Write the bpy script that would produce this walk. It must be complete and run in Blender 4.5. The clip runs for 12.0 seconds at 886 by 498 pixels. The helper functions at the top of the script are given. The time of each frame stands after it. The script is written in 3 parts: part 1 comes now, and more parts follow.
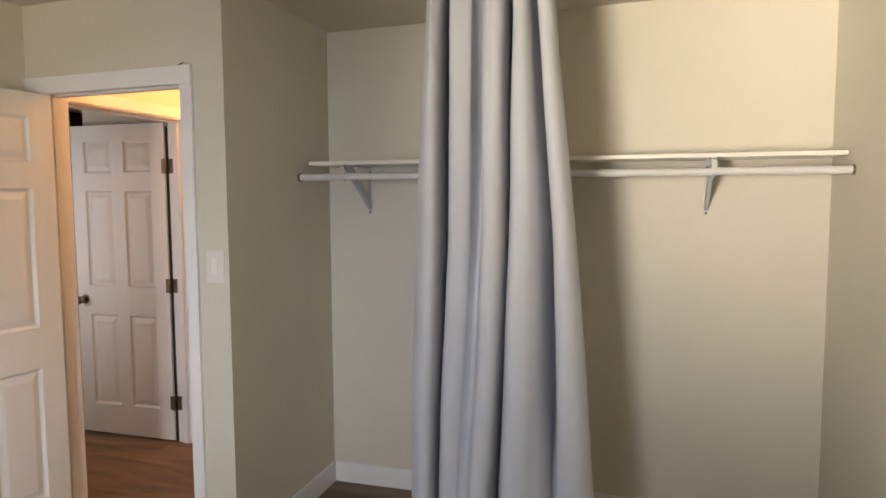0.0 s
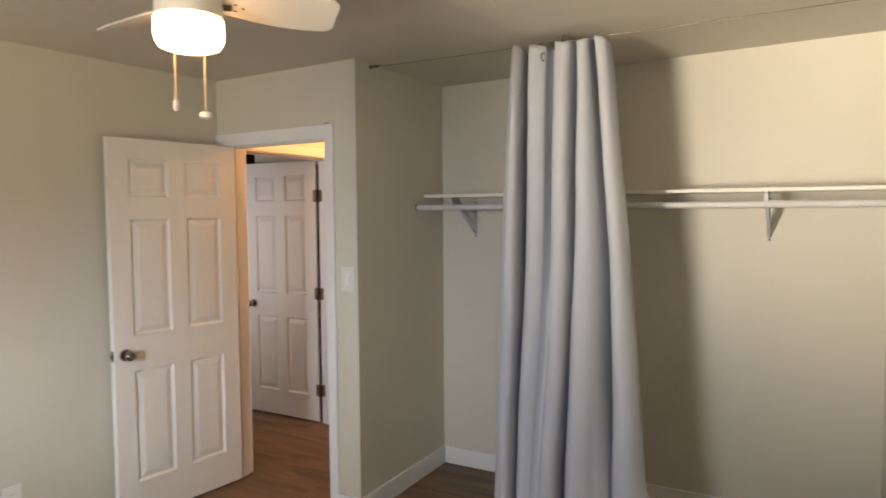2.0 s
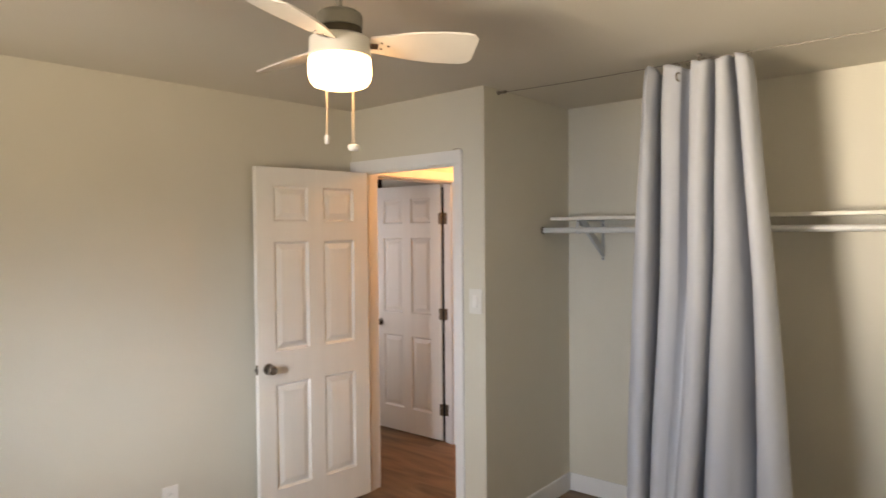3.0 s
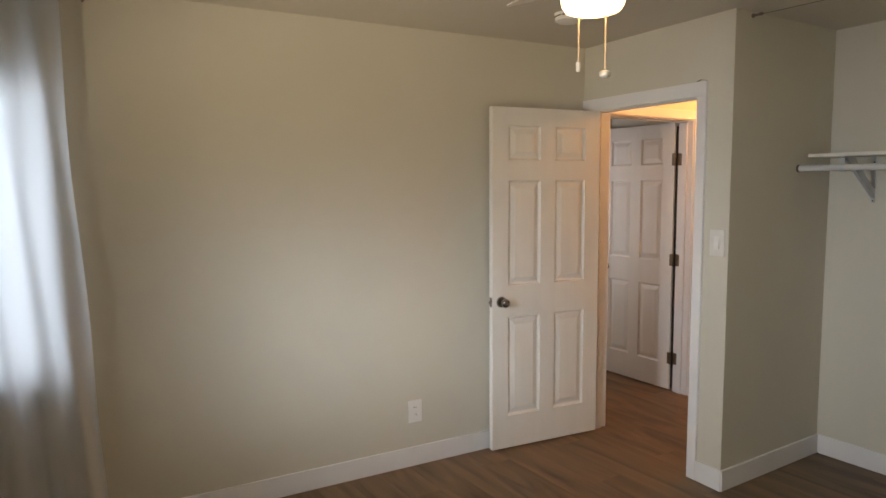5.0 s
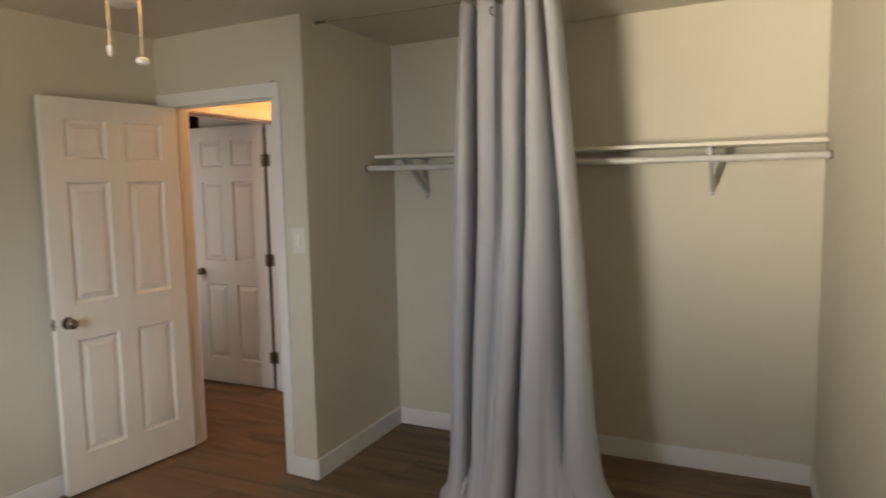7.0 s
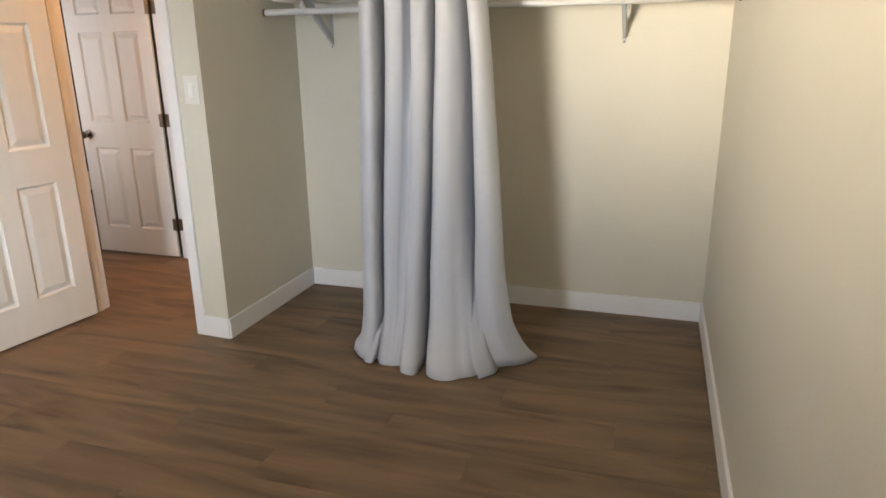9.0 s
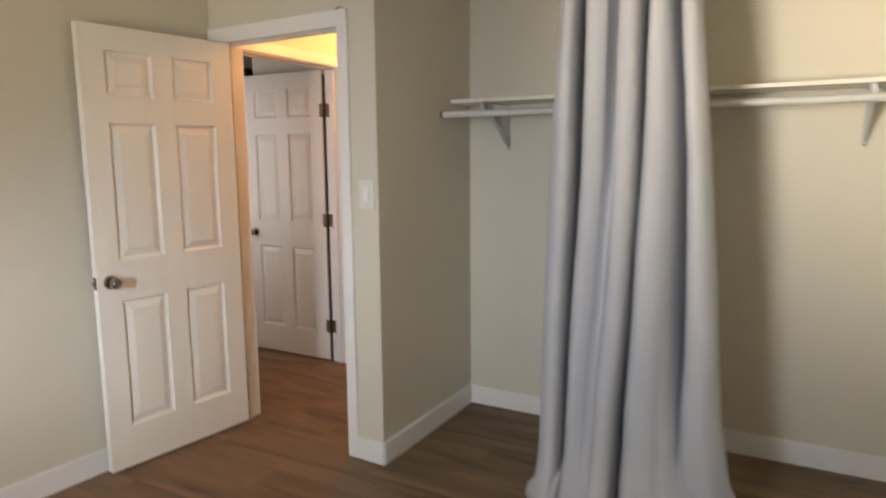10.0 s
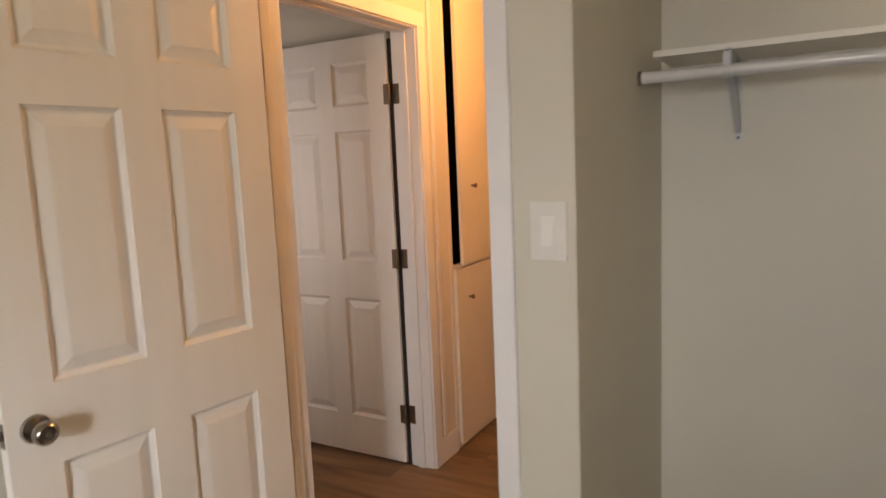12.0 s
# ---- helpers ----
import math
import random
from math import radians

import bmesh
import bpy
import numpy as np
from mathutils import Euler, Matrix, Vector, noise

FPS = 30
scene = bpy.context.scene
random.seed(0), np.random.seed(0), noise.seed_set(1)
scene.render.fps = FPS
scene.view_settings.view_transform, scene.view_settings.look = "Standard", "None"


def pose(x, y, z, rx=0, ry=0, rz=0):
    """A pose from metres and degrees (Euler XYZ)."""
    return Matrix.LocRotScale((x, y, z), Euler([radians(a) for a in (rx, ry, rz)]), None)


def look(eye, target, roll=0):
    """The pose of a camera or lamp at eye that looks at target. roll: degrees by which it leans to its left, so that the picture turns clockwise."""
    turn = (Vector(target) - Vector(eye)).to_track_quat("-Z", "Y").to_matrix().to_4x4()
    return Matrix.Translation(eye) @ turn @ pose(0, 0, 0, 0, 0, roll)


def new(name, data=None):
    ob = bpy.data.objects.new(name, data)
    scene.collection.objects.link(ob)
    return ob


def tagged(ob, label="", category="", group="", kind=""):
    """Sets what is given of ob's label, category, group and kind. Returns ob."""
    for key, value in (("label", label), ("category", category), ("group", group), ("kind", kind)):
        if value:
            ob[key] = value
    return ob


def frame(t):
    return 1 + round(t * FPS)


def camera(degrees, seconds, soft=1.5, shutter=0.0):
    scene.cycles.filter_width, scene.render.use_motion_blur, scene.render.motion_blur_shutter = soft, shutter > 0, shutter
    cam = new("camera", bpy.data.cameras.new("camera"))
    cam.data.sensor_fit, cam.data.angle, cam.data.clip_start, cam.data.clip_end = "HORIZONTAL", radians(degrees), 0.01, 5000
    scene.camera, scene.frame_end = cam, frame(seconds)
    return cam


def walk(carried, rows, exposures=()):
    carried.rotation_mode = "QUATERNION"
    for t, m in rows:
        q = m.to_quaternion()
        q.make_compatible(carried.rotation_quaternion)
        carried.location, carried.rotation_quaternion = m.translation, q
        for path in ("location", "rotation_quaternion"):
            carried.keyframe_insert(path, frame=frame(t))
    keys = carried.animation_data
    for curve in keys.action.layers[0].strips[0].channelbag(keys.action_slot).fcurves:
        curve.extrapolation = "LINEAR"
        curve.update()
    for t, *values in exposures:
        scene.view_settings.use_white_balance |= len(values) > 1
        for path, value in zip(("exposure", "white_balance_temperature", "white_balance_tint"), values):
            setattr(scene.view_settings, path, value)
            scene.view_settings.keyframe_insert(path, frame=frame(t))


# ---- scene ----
cam = camera(67.7, 12.0, 1.5, 0.5)
PATH = [
    (0, (1.618, -2.324, 1.581), (1.042, -0.416, 1.419), -0.3),
    (0.5, (1.813, -2.476, 1.609), (1.136, -0.601, 1.455), -0.2),
    (1, (2.001, -2.577, 1.622), (1.19, -0.754, 1.493), 0.3),
    (1.5, (2.073, -2.685, 1.637), (1.194, -0.893, 1.518), 0.3),
    (2, (2.084, -2.807, 1.653), (1.11, -1.064, 1.537), -0.4),
    (2.5, (2.064, -2.859, 1.672), (0.941, -1.207, 1.578), -0.4),
    (3, (2.043, -2.866, 1.675), (0.782, -1.315, 1.62), -0.5),
    (3.5, (2.015, -2.889, 1.653), (0.619, -1.459, 1.571), -0.4),
    (3.7, (2.004, -2.902, 1.643), (0.543, -1.539, 1.541), -0.5),
    (5.3, (2.022, -2.988, 1.6), (0.337, -1.93, 1.4), -0.4),
    (5.5, (2.042, -2.952, 1.613), (0.417, -1.805, 1.406), -0.6),
    (6, (2.044, -2.891, 1.594), (0.681, -1.441, 1.396), -0.9),
    (6.5, (2.058, -2.838, 1.594), (0.971, -1.171, 1.397), -0.8),
    (7, (2.087, -2.803, 1.583), (1.241, -1.002, 1.382), -1.1),
    (7.5, (2.093, -2.774, 1.571), (1.429, -0.904, 1.323), -1.9),
    (7.7, (2.135, -2.775, 1.554), (1.509, -0.897, 1.27), -2.0),
    (9.3, (2.051, -2.728, 1.439), (1.441, -0.916, 0.851), -0.1),
    (9.5, (1.957, -2.688, 1.46), (1.257, -0.893, 0.921), -0.4),
    (10, (1.707, -2.469, 1.471), (0.744, -0.739, 1.186), -0.5),
    (10.5, (1.387, -2.242, 1.462), (0.366, -0.538, 1.229), -1.2),
    (11, (1.051, -1.966, 1.469), (0.032, -0.256, 1.271), -1.8),
    (11.5, (0.749, -1.669, 1.465), (-0.245, 0.053, 1.243), -1.5),
    (12, (0.457, -1.401, 1.457), (-0.522, 0.323, 1.196), -2.5),
]
# seconds, stops, kelvin, tint: the clip's camera adapts as the windows come near its view
EXPOSURES = [(0.0, -0.48, 6920, 15), (1.5, -0.58, 6920, 14), (2.5, -0.51, 7020, 15), (3.5, -0.27, 7120, 16), (5.3, -0.94, 7170, 14), (5.6, -1.07, 7620, 17), (6.0, -0.8, 7370, 14), (7.0, -0.98, 7320, 12), (7.6, -0.99, 7170, 13), (9.4, 0.12, 6820, 13), (10.0, -0.42, 7070, 14), (11.0, -0.52, 7420, 16), (12.0, -0.65, 7820, 18)]
walk(cam, [(t, look(eye, target, roll)) for t, eye, target, roll in PATH], EXPOSURES)

# ---- world, sun and lamps ----
world = bpy.data.worlds.new("world")
scene.world = world
world.use_nodes = True
wn = world.node_tree
sky = wn.nodes.new("ShaderNodeTexSky")
sky.sky_type = "NISHITA"
sky.sun_disc = False
sky.sun_elevation = radians(52)
sky.sun_rotation = radians(20)
wn.links.new(sky.outputs[0], wn.nodes["Background"].inputs[0])
wn.nodes["Background"].inputs[1].default_value = 0.1

sun = new("sun", bpy.data.lights.new("sun", "SUN"))
sun.data.energy, sun.data.angle, sun.data.color = 3.0, radians(0.5), (1.0, 0.95, 0.87)
sun.matrix_world = look((0, 0, 10), (-2.0, -5.6, 0))


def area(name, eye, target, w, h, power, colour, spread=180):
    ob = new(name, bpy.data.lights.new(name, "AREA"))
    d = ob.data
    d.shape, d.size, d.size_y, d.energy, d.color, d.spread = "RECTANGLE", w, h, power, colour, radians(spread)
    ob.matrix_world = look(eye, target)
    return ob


WARM_DAY, COOL_DAY = (1.0, 0.89, 0.68), (0.80, 0.90, 1.0)
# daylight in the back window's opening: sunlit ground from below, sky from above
# split into aimed, narrow-spread beams that shape the light pools on the walls
area("window_light_ground", (0.55, -4.22, 1.40), (2.40, 0.20, 2.75), 0.66, 1.0, 37, WARM_DAY, 52)
area("window_light_yard", (0.55, -4.23, 1.30), (-1.15, -0.80, 2.90), 0.66, 1.0, 7.5, WARM_DAY, 48)
# narrow beam added for the bright pool low on the side wall
area("window_light_west_pool", (0.55, -4.24, 1.50), (-1.20, -1.28, 0.75), 0.66, 1.0, 5.6, COOL_DAY, 29)
area("window_light_sky", (0.55, -4.24, 1.50), (0.00, 0.00, 0.95), 0.66, 1.0, 9.5, COOL_DAY, 50)
area("window_light_sky_east", (0.55, -4.24, 1.50), (2.20, 0.20, 1.15), 0.66, 1.0, 5.5, COOL_DAY, 48)
# daylight in the side window; far room fill added at an unseen window
area("side_window_light", (-1.47, -3.42, 1.4), (2.0, -2.6, 0.9), 1.1, 1.25, 17, (0.74, 0.87, 1.0))
area("far_room_fill", (-2.45, 0.10, 1.4), (-2.2, 2.0, 1.2), 0.9, 1.1, 9.0, (0.95, 0.95, 1.0))
hall_lamp = new("hall_lamp_light", bpy.data.lights.new("hall_lamp_light", "POINT"))
hall_lamp.data.energy, hall_lamp.data.color, hall_lamp.data.shadow_soft_size = 48, (1.0, 0.48, 0.17), 0.07
hall_lamp.location = (-0.40, 1.22, 2.30)

# ---- materials ----


def material(name, colour, rough=0.5, metal=0.0, colour2=None, scale=6.0, detail=4.0, bump=0.0, bump_scale=200.0, stretch=(1, 1, 1), spec=None, coords="Object"):
    m = bpy.data.materials.new(name)
    m.use_nodes = True
    n, l = m.node_tree.nodes, m.node_tree.links
    b = n["Principled BSDF"]
    b.inputs["Base Color"].default_value = (*colour, 1)
    b.inputs["Roughness"].default_value = rough
    b.inputs["Metallic"].default_value = metal
    if spec is not None:
        b.inputs["Specular IOR Level"].default_value = spec
    tc = n.new("ShaderNodeTexCoord")
    mp = n.new("ShaderNodeMapping")
    mp.inputs["Scale"].default_value = stretch
    l.new(tc.outputs[coords], mp.inputs[0])
    if colour2 is not None:
        big = n.new("ShaderNodeTexNoise")
        big.inputs["Scale"].default_value, big.inputs["Detail"].default_value = scale, detail
        l.new(mp.outputs[0], big.inputs["Vector"])
        ramp = n.new("ShaderNodeValToRGB")
        ramp.color_ramp.elements[0].position, ramp.color_ramp.elements[1].position = 0.3, 0.7
        ramp.color_ramp.elements[0].color, ramp.color_ramp.elements[1].color = (*colour, 1), (*colour2, 1)
        l.new(big.outputs[0], ramp.inputs[0])
        l.new(ramp.outputs[0], b.inputs["Base Color"])
        rr = n.new("ShaderNodeMapRange")
        rr.inputs["To Min"].default_value, rr.inputs["To Max"].default_value = rough * 0.88, min(1.0, rough * 1.12)
        l.new(big.outputs[0], rr.inputs[0])
        l.new(rr.outputs[0], b.inputs["Roughness"])
    if bump:
        fine = n.new("ShaderNodeTexNoise")
        fine.inputs["Scale"].default_value, fine.inputs["Detail"].default_value = bump_scale, 3
        l.new(mp.outputs[0], fine.inputs["Vector"])
        bp = n.new("ShaderNodeBump")
        bp.inputs["Strength"].default_value, bp.inputs["Distance"].default_value = bump, 0.002
        l.new(fine.outputs[0], bp.inputs["Height"])
        l.new(bp.outputs[0], b.inputs["Normal"])
    return m


WALL = material("cream_wall_paint", (0.614, 0.588, 0.511), 0.5, colour2=(0.644, 0.618, 0.541), scale=1.7, bump=0.25, bump_scale=140)
CEIL = material("ceiling_paint", (0.59, 0.56, 0.50), 0.75, colour2=(0.62, 0.59, 0.53), scale=1.3, bump=0.35, bump_scale=90)
HALLW = material("hall_wall_paint", (0.70, 0.65, 0.57), 0.5, colour2=(0.73, 0.68, 0.60), scale=2.0, bump=0.2, bump_scale=120)
TRIM = material("white_trim_paint", (0.775, 0.78, 0.795), 0.38, colour2=(0.81, 0.815, 0.83), scale=5, bump=0.12, bump_scale=60)
DOORW = material("white_door_paint", (0.80, 0.79, 0.76), 0.36, colour2=(0.83, 0.82, 0.79), scale=3, bump=0.3, bump_scale=160, stretch=(6, 6, 0.4))
SHELFW = material("white_melamine", (0.78, 0.76, 0.7), 0.45, colour2=(0.81, 0.79, 0.73), scale=8)
RODW = material("white_enamelled_rod", (0.60, 0.61, 0.62), 0.24, colour2=(0.65, 0.66, 0.67), scale=12)
BRACKET = material("grey_white_bracket_enamel", (0.50, 0.53, 0.56), 0.35, colour2=(0.56, 0.59, 0.62), scale=10)
NICKEL = material("satin_nickel", (0.36, 0.33, 0.30), 0.24, 1.0, colour2=(0.29, 0.265, 0.24), scale=30)
BRONZE = material("dark_bronze_hinge", (0.16, 0.12, 0.09), 0.4, 0.9, colour2=(0.22, 0.17, 0.12), scale=40)
WIRE = material("steel_wire", (0.32, 0.29, 0.25), 0.4, 1.0, colour2=(0.25, 0.22, 0.2), scale=60)
MOTOR = material("brushed_nickel_motor", (0.30, 0.29, 0.25), 0.42, 0.7, colour2=(0.34, 0.33, 0.29), scale=20)
FANWHITE = material("white_fan_enamel", (0.74, 0.72, 0.68), 0.4, colour2=(0.78, 0.76, 0.72), scale=6)
MOTORDARK = material("dark_bronze_ring", (0.07, 0.06, 0.045), 0.45, 0.6, colour2=(0.10, 0.085, 0.06), scale=20)
# near-black: shade of gaps and openings as colour, also screw heads and subfloor
DARK = material("gap_shade_and_dark_parts", (0.02, 0.018, 0.015), 0.8)
PLATE = material("painted_plastic_plate", (0.71, 0.70, 0.67), 0.4, colour2=(0.74, 0.73, 0.70), scale=20)
PLASTIC = material("white_plastic", (0.8, 0.79, 0.77), 0.35, colour2=(0.82, 0.81, 0.79), scale=20)
CORD = material("beaded_cord", (0.75, 0.66, 0.5), 0.4, 0.3, colour2=(0.8, 0.7, 0.55), scale=50)
CABW = material("cream_cabinet_paint", (0.76, 0.7, 0.6), 0.35, colour2=(0.79, 0.73, 0.63), scale=4, bump=0.12, bump_scale=70)
GROUND = material("dry_ground", (0.28, 0.24, 0.17), 0.9, colour2=(0.36, 0.3, 0.2), scale=0.8, bump=0.5, bump_scale=30)


def cloth_material(name, colour, colour2, through_light=0.0):
    m = material(name, colour, 0.85, colour2=colour2, scale=3.0, bump=0.35, bump_scale=700, spec=0.15)
    n, l = m.node_tree.nodes, m.node_tree.links
    b = n["Principled BSDF"]
    b.inputs["Sheen Weight"].default_value = 0.02
    if through_light:
        tr = n.new("ShaderNodeBsdfTranslucent")
        tr.inputs[0].default_value = (*colour2, 1)
        mix = n.new("ShaderNodeMixShader")
        mix.inputs[0].default_value = through_light
        l.new(b.outputs[0], mix.inputs[1])
        l.new(tr.outputs[0], mix.inputs[2])
        l.new(mix.outputs[0], n["Material Output"].inputs[0])
    return m


CURTAIN = cloth_material("heavy_pale_grey_cotton", (0.462, 0.488, 0.552), (0.492, 0.518, 0.582))
# near-black colour for the unlit depth of the room across the hall
FARDARK = cloth_material("far_room_dark_cloth", (0.03, 0.022, 0.016), (0.045, 0.032, 0.022))
SHEER = cloth_material("white_window_curtain", (0.82, 0.84, 0.88), (0.85, 0.88, 0.93), 0.85)


def glow_material(name, colour, strength):
    m = bpy.data.materials.new(name)
    m.use_nodes = True
    b = m.node_tree.nodes["Principled BSDF"]
    b.inputs["Base Color"].default_value = (0.85, 0.82, 0.76, 1)
    b.inputs["Roughness"].default_value = 0.3
    b.inputs["Emission Color"].default_value = (*colour, 1)
    b.inputs["Emission Strength"].default_value = strength
    return m


OPAL = glow_material("lit_opal_glass", (1.0, 0.58, 0.26), 15.0)


def glass_material():
    m = bpy.data.materials.new("window_glass")
    m.use_nodes = True
    b = m.node_tree.nodes["Principled BSDF"]
    b.inputs["Base Color"].default_value = (0.97, 0.98, 0.98, 1)
    b.inputs["Roughness"].default_value = 0.02
    b.inputs["Transmission Weight"].default_value = 1.0
    b.inputs["IOR"].default_value = 1.45
    return m


GLASS = glass_material()


def plank_material():
    m = bpy.data.materials.new("brown_vinyl_plank")
    m.use_nodes = True
    n, l = m.node_tree.nodes, m.node_tree.links
    b = n["Principled BSDF"]
    tc, info = n.new("ShaderNodeTexCoord"), n.new("ShaderNodeObjectInfo")
    shift = n.new("ShaderNodeVectorMath")
    shift.operation = "MULTIPLY_ADD"
    comb = n.new("ShaderNodeCombineXYZ")
    for k in range(3):
        l.new(info.outputs["Random"], comb.inputs[k])
    shift.inputs[1].default_value = (37.0, 23.0, 11.0)
    l.new(comb.outputs[0], shift.inputs[0])
    l.new(tc.outputs["Object"], shift.inputs[2])

    def streak(scale, sx, sy, detail, distortion):
        mp = n.new("ShaderNodeMapping")
        mp.inputs["Scale"].default_value = (sx, sy, 1)
        l.new(shift.outputs[0], mp.inputs[0])
        t = n.new("ShaderNodeTexNoise")
        t.inputs["Scale"].default_value, t.inputs["Detail"].default_value, t.inputs["Distortion"].default_value = scale, detail, distortion
        l.new(mp.outputs[0], t.inputs["Vector"])
        return t

    broad, grain, fine = streak(1.0, 0.9, 6.0, 3, 1.6), streak(1.0, 1.6, 42.0, 4, 0.9), streak(1.0, 14.0, 420.0, 2, 0.0)
    ramp = n.new("ShaderNodeValToRGB")
    e = ramp.color_ramp.elements
    e[0].position, e[0].color = 0.30, (0.076, 0.049, 0.029, 1)
    e[1].position, e[1].color = 0.68, (0.235, 0.158, 0.095, 1)
    mid = e.new(0.45)
    mid.color = (0.152, 0.100, 0.059, 1)
    mix = n.new("ShaderNodeMix")
    mix.inputs[0].default_value = 0.2
    l.new(broad.outputs[0], mix.inputs[2])
    l.new(grain.outputs[0], mix.inputs[3])
    l.new(mix.outputs[0], ramp.inputs[0])
    hsv = n.new("ShaderNodeHueSaturation")
    tone = n.new("ShaderNodeMapRange")
    tone.inputs["To Min"].default_value, tone.inputs["To Max"].default_value = 0.97, 1.03
    l.new(info.outputs["Random"], tone.inputs[0])
    l.new(tone.outputs[0], hsv.inputs["Value"])
    l.new(ramp.outputs[0], hsv.inputs["Color"])
    l.new(hsv.outputs[0], b.inputs["Base Color"])
    rr = n.new("ShaderNodeMapRange")
    rr.inputs["To Min"].default_value, rr.inputs["To Max"].default_value = 0.46, 0.66
    l.new(grain.outputs[0], rr.inputs[0])
    l.new(rr.outputs[0], b.inputs["Roughness"])
    bp = n.new("ShaderNodeBump")
    bp.inputs["Strength"].default_value, bp.inputs["Distance"].default_value = 0.15, 0.001
    l.new(fine.outputs[0], bp.inputs["Height"])
    l.new(bp.outputs[0], b.inputs["Normal"])
    return m


PLANK = plank_material()

# ---- mesh helpers ----


def part(name, bm, mat, parent=None, label="", smooth=False, m=None):
    """Links a bmesh as one mesh object, under a thing or a part where one is given."""
    me = bpy.data.meshes.new(name)
    bmesh.ops.recalc_face_normals(bm, faces=bm.faces)
    bm.to_mesh(me)
    bm.free()
    me.materials.append(mat)
    if smooth:
        for p in me.polygons:
            p.use_smooth = True
        try:
            me.set_sharp_from_angle(angle=radians(40))
        except AttributeError:
            pass
    ob = new(name, me)
    if m is not None:
        ob.matrix_world = m
    if parent is not None:
        ob.parent = parent
    if label:
        tagged(ob, label)
    return ob


def thing(name, m, label, category, group="", kind=""):
    ob = new(name)
    ob.empty_display_size = 0.1
    ob.matrix_basis = m
    return tagged(ob, label, category, group, kind)


def box(lo, hi, bevel=0.0, bm=None, segments=2):
    bm2 = bmesh.new()
    c = [(lo[k] + hi[k]) / 2 for k in range(3)]
    s = [abs(hi[k] - lo[k]) for k in range(3)]
    bmesh.ops.create_cube(bm2, size=1, matrix=Matrix.LocRotScale(c, None, s))
    if bevel:
        bmesh.ops.bevel(bm2, geom=bm2.edges[:], offset=bevel, segments=segments, affect="EDGES", profile=0.7)
    return joined(bm, bm2)


def joined(bm, bm2):
    if bm is None:
        return bm2
    me = bpy.data.meshes.new("tmp")
    bm2.to_mesh(me)
    bm2.free()
    bm.from_mesh(me)
    bpy.data.meshes.remove(me)
    return bm


def prism(points, z0, z1, bm=None):
    """An upright block on a polygon of (x, y)."""
    bm2 = bmesh.new()
    low = [bm2.verts.new((x, y, z0)) for x, y in points]
    high = [bm2.verts.new((x, y, z1)) for x, y in points]
    bm2.faces.new(low[::-1])
    bm2.faces.new(high)
    for k in range(len(points)):
        j = (k + 1) % len(points)
        bm2.faces.new((low[k], low[j], high[j], high[k]))
    return joined(bm, bm2)


def lathe(profile, steps=32, m=None, bm=None):
    """Turns a profile of (radius, height) round z."""
    bm2 = bmesh.new()
    rings = []
    for r, z in profile:
        if r < 1e-6:
            rings.append([bm2.verts.new((0, 0, z))])
        else:
            rings.append([bm2.verts.new((r * math.cos(2 * math.pi * k / steps), r * math.sin(2 * math.pi * k / steps), z)) for k in range(steps)])
    for a, b in zip(rings, rings[1:]):
        for k in range(steps):
            j = (k + 1) % steps
            if len(a) == 1 and len(b) == 1:
                continue
            if len(a) == 1:
                bm2.faces.new((a[0], b[k], b[j]))
            elif len(b) == 1:
                bm2.faces.new((a[k], a[j], b[0]))
            else:
                bm2.faces.new((a[k], a[j], b[j], b[k]))
    for ring, cap in ((rings[0], True), (rings[-1], True)):
        if len(ring) > 2:
            bm2.faces.new(ring)
    if m is not None:
        bm2.transform(m)
    return joined(bm, bm2)


def rod_between(a, b, r, steps=16, bm=None):
    a, b = Vector(a), Vector(b)
    turn = (b - a).to_track_quat("Z", "Y").to_matrix().to_4x4()
    return lathe([(r, 0), (r, (b - a).length)], steps, Matrix.Translation(a) @ turn, bm)


def ring(radius, thick, m, steps=20, round_steps=6, bm=None):
    bm2 = bmesh.new()
    rows = []
    for k in range(steps):
        a = 2 * math.pi * k / steps
        rows.append([bm2.verts.new(((radius + thick * math.cos(2 * math.pi * q / round_steps)) * math.cos(a), (radius + thick * math.cos(2 * math.pi * q / round_steps)) * math.sin(a), thick * math.sin(2 * math.pi * q / round_steps))) for q in range(round_steps)])
    for k in range(steps):
        for q in range(round_steps):
            bm2.faces.new((rows[k][q], rows[(k + 1) % steps][q], rows[(k + 1) % steps][(q + 1) % round_steps], rows[k][(q + 1) % round_steps]))
    bm2.transform(m)
    return joined(bm, bm2)


# ---- structure ----
H, WT = 2.442, 2.50  # ceiling height, and walls up into it
LEAN = Matrix.Rotation(radians(-3.4), 4, "Z")  # the door wall and the side wall stand a little off square
XL, XR, YB, YC = -1.09, 2.402, -4.3, 0.926  # side wall (leaning), right wall, back wall, closet back


def lean_xy(x, y):
    v = LEAN @ Vector((x, y, 0))
    return v.x, v.y


def structure(name, bm, mat, label, category, m=None):
    return tagged(part(name, bm, mat, None, "", False, m), label, category, kind="structure")


# door wall: pier at the corner, header, then the closet's side partition
bm = prism([lean_xy(-1.21, 0), lean_xy(-1.013, 0), lean_xy(-1.013, 0.12), lean_xy(-1.21, 0.12)], -0.02, WT)
bm = prism([lean_xy(-1.013, 0), lean_xy(-0.195, 0), lean_xy(-0.195, 0.12), lean_xy(-1.013, 0.12)], 2.062, H, bm)
structure("wall_door_side", bm, WALL, "cream painted wall with the doorway to the hall", "wall")
